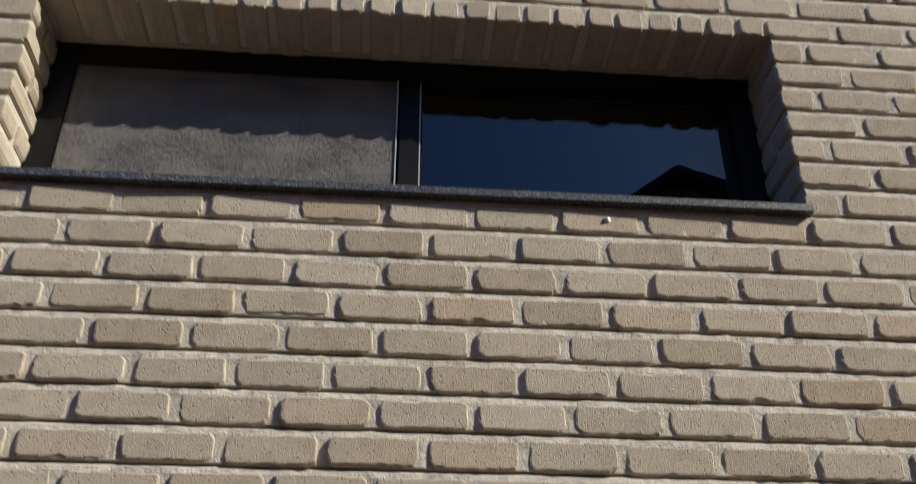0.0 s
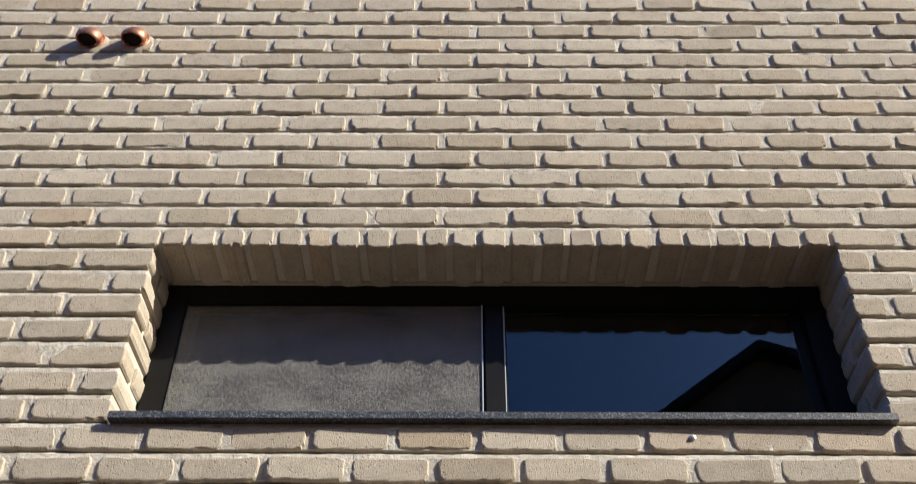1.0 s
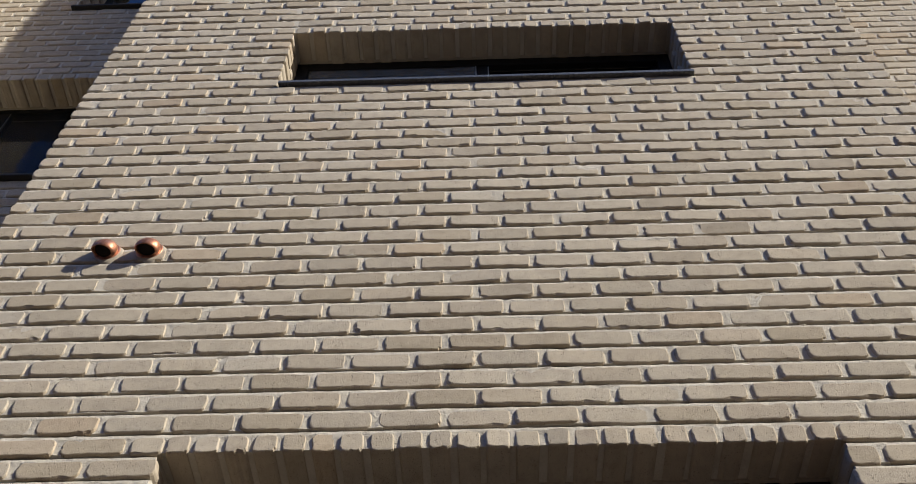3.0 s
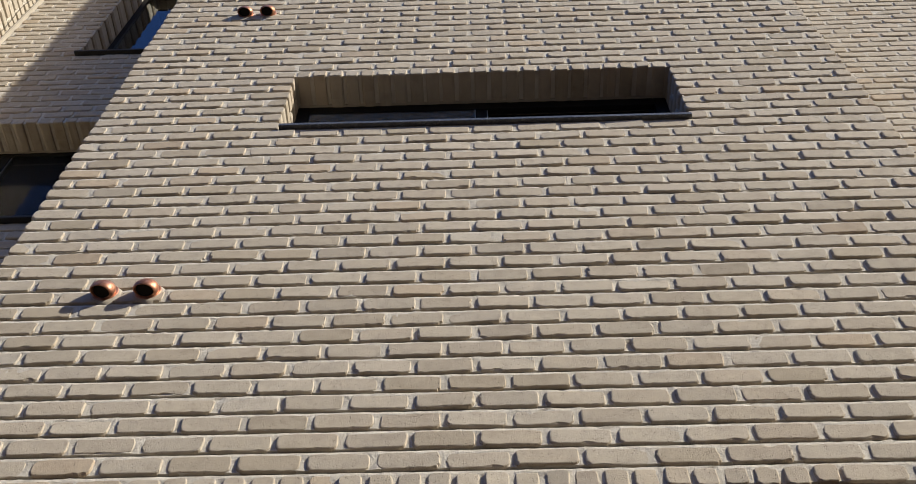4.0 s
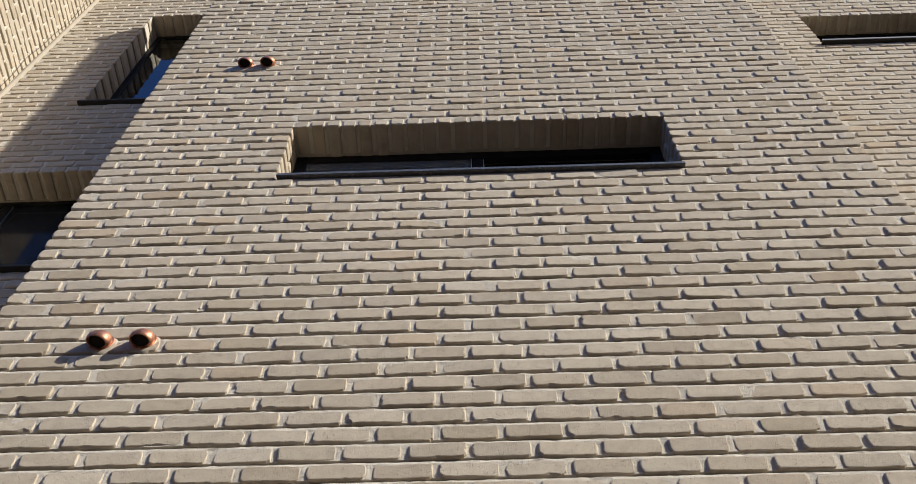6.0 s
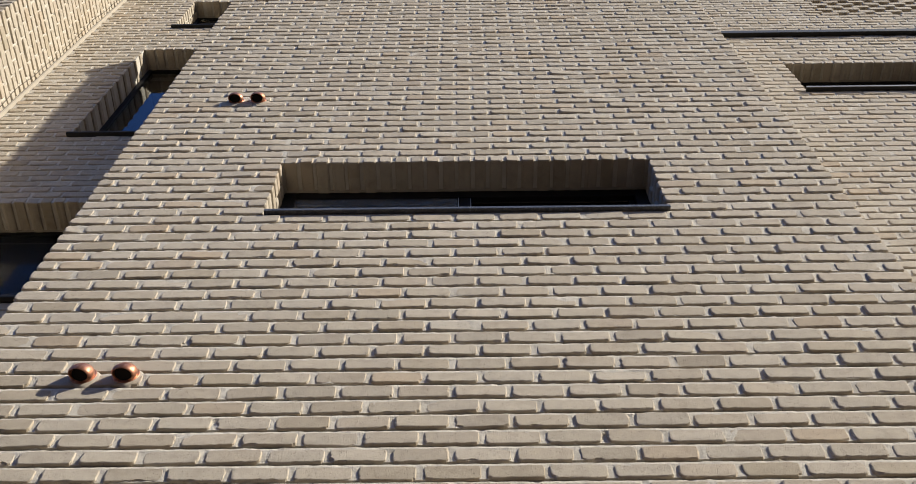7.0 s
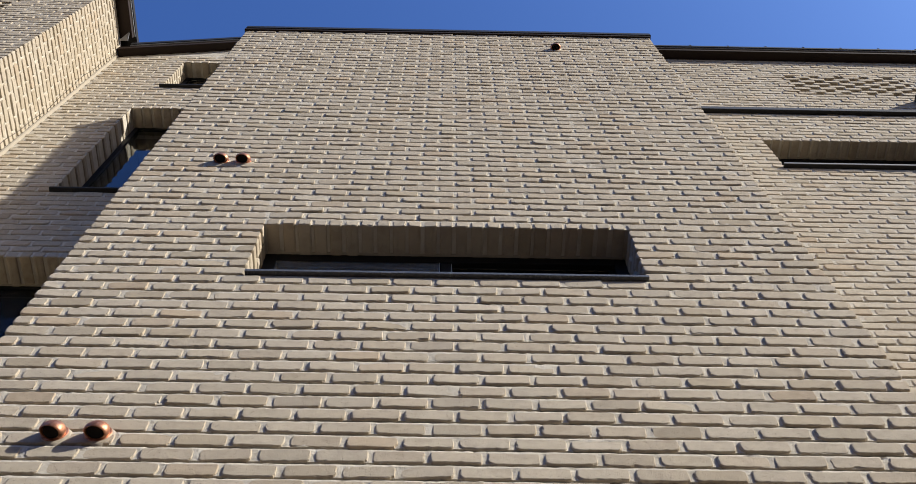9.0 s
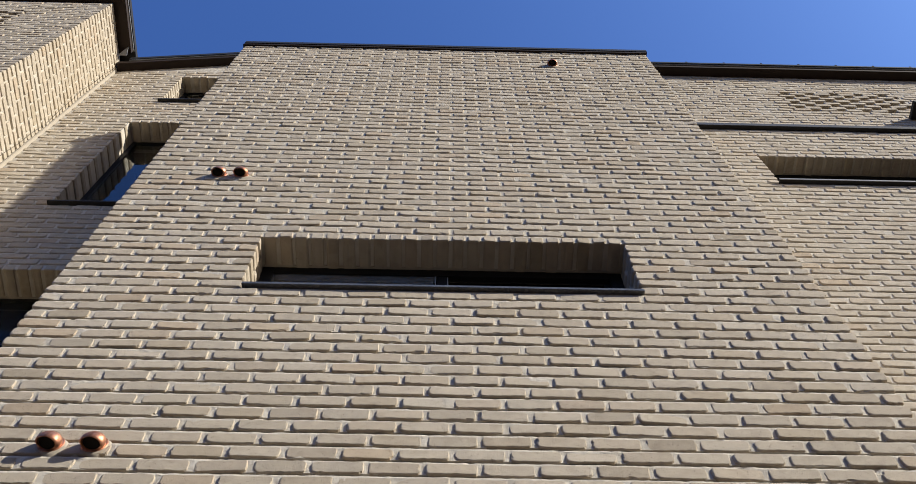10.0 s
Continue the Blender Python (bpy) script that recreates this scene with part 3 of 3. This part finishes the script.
# ---- copper vents ----
def vent_pipe(label):
    """A short copper elbow that leaves the wall and turns straight down, swollen at the bend and drawn in at its wide mouth."""
    thing = tagged(new("vent_pipe"), label, "vent", group="copper vents")
    bend, n = 0.036, 32

    def rings(stations):
        out = []
        for a, run, rad in stations:
            c, s = math.cos(radians(a)), math.sin(radians(a))
            mid = Vector((0, -0.004 - bend * s - run * c, -bend * (1 - c) - run * s))
            up = Vector((0, -s, c))
            out.append([mid + Vector((rad * math.cos(t), 0, 0)) + up * rad * 0.94 * math.sin(t) for t in [2 * math.pi * j / n for j in range(n)]])
        return out

    body = [(0, -0.03, 0.045), (0, -0.004, 0.046), (8, 0, 0.0475), (20, 0, 0.050), (34, 0, 0.0525), (48, 0, 0.0535), (62, 0, 0.053), (74, 0, 0.0515), (84, 0, 0.049), (86, 0.003, 0.0455),
            (86, 0.0045, 0.0435), (86, 0.003, 0.0415), (80, 0, 0.0405), (62, 0, 0.041), (44, 0, 0.041)]
    part("elbow", sweep_mesh("elbow", rings(body), COPPER), thing, "worn copper elbow")
    # flat near-black disc takes the place of shade deep in the pipe
    dark = rings([(56, 0, 0.0408)])[0]
    part("bore", mesh_from("bore", dark, [tuple(range(n))], VOID_BLACK), thing, "near-black disc standing in for the pipe's shaded bore")
    ring = []
    for rad, y in ((0.046, 0.02), (0.056, 0.02), (0.056, -0.002), (0.0535, -0.005), (0.046, -0.006)):
        ring.append([(rad * math.cos(2 * math.pi * j / n), y, rad * math.sin(2 * math.pi * j / n)) for j in range(n)])
    part("collar", sweep_mesh("collar", ring, COPPER), thing, "thin copper collar on the brick")
    lumps = np.random.default_rng(21)
    edge = 1 + np.convolve(np.tile(lumps.normal(0, 0.16, n), 3), (0.25, 0.5, 0.25), "same")[n:2 * n]
    patch = []
    for rad, y, wild in ((0.050, -0.0022, 0.0), (0.055, -0.0012, 0.3), (0.060, 0.0020, 0.8), (0.065, 0.012, 1.0)):
        patch.append([(rad * (1 + (e - 1) * wild) * math.cos(2 * math.pi * j / n) + 0.008 * wild, y, rad * (1 + (e - 1) * wild) * math.sin(2 * math.pi * j / n) - 0.010 * wild) for j, e in enumerate(edge)])
    part("mortar_patch", sweep_mesh("mortar_patch", patch, OLD_MORTAR), thing, "rough mortar patch smeared round the pipe")
    return thing


pipe = vent_pipe("open copper vent elbow set into the brick wall")
PIPES = [(-1.543, 4.628, 9), (-1.371, 4.630, 5), (-1.526, 7.662, 7), (-1.378, 7.667, 9), (1.035, 10.84, 5)]
pipe.scale = (0.94, 0.74, 0.94)
pipe.location = (PIPES[0][0], 0, PIPES[0][1])
pipe.rotation_euler = (0, radians(PIPES[0][2]), 0)
for x, z, turn in PIPES[1:]:
    copy_thing(pipe, pose(x, 0, z, 0, turn, 0))

# a screw anchor under the lowest sill
bolt = tagged(new("screw_anchor"), "small steel screw anchor in the brick below the sill", "screw")
ringed = [[(r * math.cos(2 * math.pi * j / 12), y, r * math.sin(2 * math.pi * j / 12)) for j in range(12)] for r, y in ((0.0095, 0.02), (0.0095, -0.001), (0.0085, -0.003))]
part("shank", sweep_mesh("shank", ringed, STEEL, cap=True), bolt)
headed = [[(r * math.cos(math.pi * j / 3), y, r * math.sin(math.pi * j / 3)) for j in range(6)] for r, y in ((0.0055, -0.002), (0.0055, -0.0065), (0.004, -0.0075))]
part("screw_head", sweep_mesh("screw_head", headed, STEEL, cap=True), bolt)
bolt.matrix_basis = pose(0.515, 0, 2.876)

# ---- roofs and eaves ----
cop = tagged(new("roof_bay"), "flat bay roof with a dark metal coping", kind="structure")
part("coping", box_mesh("coping", [(BAY_L - 0.002, BAY_R + 0.018, -0.026, 0.30, BAY_TOP + 0.004, BAY_TOP + 0.075)], ZINC, 0.004), cop, "dark zinc coping")
part("drip_edge", box_mesh("drip_edge", [(BAY_L - 0.012, BAY_R + 0.010, -0.018, 0.10, BAY_TOP - 0.035, BAY_TOP + 0.003)], BROWN, 0.003), cop)
part("deck", box_mesh("deck", [(BAY_L + 0.02, BAY_R - 0.02, 0.302, RECESS + 0.3, BAY_TOP - 0.15, BAY_TOP + 0.02)], ZINC, 0.003), cop)
for x0, x1, nm in ((BAY_L + 0.012, BAY_L + 0.2, "cheek"), (BAY_R - 0.2, BAY_R - 0.012, "cheek")):
    part(nm, box_mesh(nm, [(x0, x1, 0.342, RECESS + 0.012, 0, BAY_TOP - 0.16)], MORTAR, 0.003), cop, "masonry cheek of the bay")

right_eave = tagged(new("roof_right"), "metal roof edge with brown soffit and standing seams", kind="structure")
part("soffit", box_mesh("soffit", [(BAY_R - 0.1, 8.0, 0.605, 1.3, 13.225, 13.255)], BROWN, 0.002), right_eave, "brown soffit board")
part("fascia", box_mesh("fascia", [(BAY_R - 0.1, 8.0, 0.590, 0.604, 13.215, 13.30)], BROWN, 0.002), right_eave)
part("drip_edge", box_mesh("drip_edge", [(BAY_R - 0.1, 8.0, 0.575, 0.589, 13.285, 13.300)], PALE_ZINC, 0.001), right_eave, "pale metal drip edge")
part("roof_edge", box_mesh("roof_edge", [(BAY_R - 0.1, 8.0, 0.563, 9.0, 13.301, 13.352)], ZINC, 0.004), right_eave)
seam = box_mesh("seam", [(-0.012, 0.012, 0.560, 9.0, 13.353, 13.378)], ZINC, 0.003)
for i in range(11):
    part("seam", seam, right_eave, "", pose(2.51 + 0.466 * i, 0, 0))


def sloped(name, x0, x1, y0, y1, z_low, z_high, material):
    """A bar along x whose height follows the rising eave."""
    rise = 0.325
    v = []
    for x in (x0, x1):
        dz = (x + 3.913) * rise
        v += [(x, y0, z_low + dz), (x, y1, z_low + dz), (x, y1, z_high + dz), (x, y0, z_high + dz)]
    return mesh_from(name, v, [(0, 1, 2, 3), (7, 6, 5, 4), (0, 4, 5, 1), (1, 5, 6, 2), (2, 6, 7, 3), (3, 7, 4, 0)], material)


left_eave = tagged(new("roof_left"), "rising metal roof edge over a brown soffit", kind="structure")
part("soffit", sloped("soffit", -3.90, -1.9, 0.620, 1.3, 12.850, 12.875, BROWN), left_eave, "brown soffit board")
part("fascia", sloped("fascia", -3.90, -1.9, 0.604, 0.619, 12.842, 12.93, BROWN), left_eave)
part("drip_edge", sloped("drip_edge", -3.78, -1.9, 0.590, 0.603, 12.915, 12.928, PALE_ZINC), left_eave, "pale metal drip edge")
part("roof_edge", sloped("roof_edge", -3.78, -1.9, 0.580, 6.0, 12.931, 13.00, ZINC), left_eave)

wing_eave = tagged(new("roof_wing"), "roof edge of the projecting wing with brown soffit", kind="structure")
part("soffit", box_mesh("soffit", [(-8.0, -3.790, -0.10, 0.53, 13.072, 13.10)], BROWN, 0.002), wing_eave, "brown soffit board")
part("fascia", box_mesh("fascia", [(-3.789, -3.776, -0.10, 0.53, 13.064, 13.16)], BROWN, 0.002), wing_eave)
part("drip_edge", box_mesh("drip_edge", [(-3.775, -3.765, -0.10, 0.53, 13.135, 13.15)], PALE_ZINC, 0.001), wing_eave, "pale metal drip edge")
part("roof_edge", box_mesh("roof_edge", [(-8.0, -3.758, -0.12, 6.0, 13.161, 13.24)], ZINC, 0.004), wing_eave)
plate = [(-3.905, 0.53, 12.96), (-3.800, 0.53, 12.96), (-3.800, 0.45, 13.06)]
plate += [(x, y + 0.008, z + 0.004) for x, y, z in plate]
part("flashing", mesh_from("flashing", plate, [(0, 1, 2), (5, 4, 3), (0, 3, 4, 1), (1, 4, 5, 2), (2, 5, 3, 0)], PALE_ZINC), wing_eave, "grey flashing where the eaves meet")

# the ledge on the right-hand wall, and the metal box that stands out above it
ledge = tagged(new("ledge"), "dark metal ledge along the brick wall", "ledge")
part("cover", box_mesh("cover", [(BAY_R - 0.01, 7.6, RECESS - 0.036, RECESS + 0.02, 11.115, 11.170)], ZINC, 0.004), ledge)
part("front_lip", box_mesh("front_lip", [(BAY_R - 0.01, 7.6, RECESS - 0.044, RECESS - 0.0365, 11.11, 11.185)], LIP, 0.002), ledge, "grey metal front lip")
canopy = tagged(new("canopy"), "dark metal shelf standing out from the brick wall", "canopy")
part("cover", box_mesh("cover", [(5.04, 6.6, RECESS - 0.20, RECESS + 0.018, 11.58, 11.64)], ZINC, 0.006), canopy)

# corner seam between the return wall and the recessed wall
seal = new("corner_joint", box_mesh("corner_joint", [(SIDE_X - 0.004, SIDE_X + 0.016, RECESS - 0.030, RECESS + 0.022, 0.0, 12.84)], OLD_MORTAR, 0.004))
tagged(seal, "pale mortar joint in the inner corner", kind="structure")

# a thin dark wavy strand for the ragged dark lines beside the inner corner
path = [Vector((SIDE_X + 0.003 + 0.002 * math.sin(7 * z), 0.625 + 0.014 * math.sin(3.1 * z) + 0.006 * math.sin(9 * z), z)) for z in np.arange(9.0, 12.95, 0.06)]
cable = tagged(new("cable", sweep_mesh("cable", [[p + Vector((0.0020 * math.cos(a), 0.0020 * math.sin(a), 0)) for a in np.arange(6) * math.pi / 3] for p in path], FRAME)),
               "thin dark wavy strand on the return wall", "cable")

# the rear of the building, closed
back = new("wall_back", box_mesh("wall_back", [(-7.6, 7.6, 8.6, 8.9, 0, 13.0), (-7.6, -7.3, 0.3, 8.6, 0, 13.0), (7.3, 7.6, 1.05, 8.6, 0, 13.0)], RENDER, 0))
tagged(back, "plain rendered rear walls of the building", kind="structure")


# ---- the house across the street ----
def house(label):
    """A house with one steep and one shallow roof slope, its gable towards the street."""
    thing = tagged(new("house"), label, "house")
    a, b, r = 4.6, 9.0, 11.35
    low = {-1: r - 0.77 * a, 1: r - 0.33 * a}
    shell = [(-a, 0, 0), (a, 0, 0), (a, 0, low[1]), (0, 0, r), (-a, 0, low[-1]), (-a, -b, 0), (a, -b, 0), (a, -b, low[1]), (0, -b, r), (-a, -b, low[-1])]
    part("wall", mesh_from("wall", shell, [(0, 4, 3, 2, 1), (5, 6, 7, 8, 9), (0, 5, 9, 4), (1, 2, 7, 6)], RENDER), thing)
    for s, fall in ((-1, 0.77), (1, 0.33)):
        w = [(0, 0.3, r + 0.02), (s * (a + 0.5), 0.3, r - fall * (a + 0.5) + 0.02), (s * (a + 0.5), -b - 0.3, r - fall * (a + 0.5) + 0.02), (0, -b - 0.3, r + 0.02)]
        v = w + [(x, y, z + 0.16) for x, y, z in w]
        part("roof", mesh_from("roof", v, [(0, 1, 2, 3), (4, 7, 6, 5), (0, 4, 5, 1), (1, 5, 6, 2), (2, 6, 7, 3), (3, 7, 4, 0)], TILE), thing)
    for x in (-1.9, 1.9):
        for z in (1.2, 4.4):
            part("window", box_mesh("window", [(x - 0.55, x + 0.55, -0.05, 0.03, z, z + 1.4)], FRAME, 0.01), thing, "dark window")
    return thing


house("shaded gabled house across the street").matrix_basis = pose(4.6, -10.3, -0.6, 0, 0, 0)


def row_house(label, width):
    """A plain lower house of the row across the street."""
    thing = tagged(new("house"), label, "house")
    a, b, e = width / 2, 9.0, 7.6
    part("wall", box_mesh("wall", [(-a, a, -b, 0, 0, e)], RENDER, 0.02), thing)
    part("roof", box_mesh("roof", [(-a - 0.1, a + 0.1, -b - 0.2, 0.25, e + 0.005, e + 0.25)], TILE, 0.02), thing)
    for i in range(int(width // 3)):
        for z in (1.0, 4.3):
            x = -a + 1.5 + 3 * i
            part("window", box_mesh("window", [(x - 0.6, x + 0.6, -0.05, 0.03, z, z + 1.5)], FRAME, 0.01), thing, "dark window")
    return thing


row_house("low shaded terrace house across the street", 18).matrix_basis = pose(-9.3, -10.6, 0)
row_house("low shaded terrace house across the street", 15).matrix_basis = pose(17.6, -11.0, 0)

# ---- bricks ----
rng = np.random.default_rng(11)
K_LOW, K_BAY = -39, 86
main = bond(BAY_L, BAY_R, K_LOW, K_BAY, FIRST, [W1, W2], left_quoin=True, right_quoin=True)
lay(bay, main, lambda u0, u1, z0, z1: 2.28 < z0 < 3.84, rng, "beige brickwork of the bay", True)

PERF_K = (91, 99)


def pierced(u, k):
    return PERF_K[0] <= k < PERF_K[1] and 3.72 < u < 5.47


left = bond(SIDE_X + 0.012, BAY_L + 0.1, K_LOW, 103, FIRST, [LW1, LW2, LW3], skip=lambda u, k: course_z(k) + 0.06 > left_top(u), deep=0.245)
lay(wing_left, left, lambda u0, u1, z0, z1: 6.2 < z0 < 9.6, rng, "beige brickwork of the recessed wall")
right = bond(BAY_R - 0.1, 7.5, K_LOW, 106, FIRST + 0.05, [RW], skip=lambda u, k: pierced(u, k) or (course_z(k) > 13.15))
for k in range(*PERF_K):
    u = 3.727 + (0.143 if k % 2 else 0)
    while u < 5.30:
        right.append((u, u + LEN - JOINT - 0.015, course_z(k), course_z(k) + COURSE - JOINT, -0.002, 0.045))
        u += 0.286


def close_ends(bricks, k_range, lo, hi):
    """Cut bricks that close the gaps at both ends of a pierced panel."""
    for k in range(*k_range):
        row = sorted((b[0], b[1]) for b in bricks if abs(b[2] - course_z(k)) < 0.01 and lo - 0.5 < b[0] < hi + 0.5)
        for (a, b), (c, d) in zip(row, row[1:]):
            if c - b > 0.115:
                bricks.append((b + HEAD, c - HEAD, course_z(k), course_z(k) + COURSE - JOINT, 0.0, 0.035))


close_ends(right, PERF_K, 3.72, 5.47)
lay(wing_right, right, lambda u0, u1, z0, z1: 9.2 < z0 < 11.0 and u0 < 5.4, rng, "beige brickwork of the recessed wall")
ret = bond(FRONT_Y, RECESS - 0.03, K_LOW, 104, FRONT_Y + 0.10, [], left_quoin=True)
lay(side, ret, lambda u0, u1, z0, z1: 10.2 < z0 < 12.9, rng, "beige brickwork of the return wall")
fr = bond(-7.5, SIDE_X, K_LOW, 104, SIDE_X - LEN, [], skip=lambda u, k: 90 <= k < 99 and -5.9 < u < -4.50)
for k in range(90, 99):
    u = -5.9 + (0.143 if k % 2 else 0)
    while u < -4.62:
        fr.append((u, u + LEN - JOINT - 0.015, course_z(k), course_z(k) + COURSE - JOINT, -0.002, 0.045))
        u += 0.286
close_ends(fr, (90, 99), -5.9, -4.5)
lay(front, fr, lambda u0, u1, z0, z1: 11.4 < z0 < 13.0 and u0 > -5.2, rng, "beige brickwork of the projecting wing")
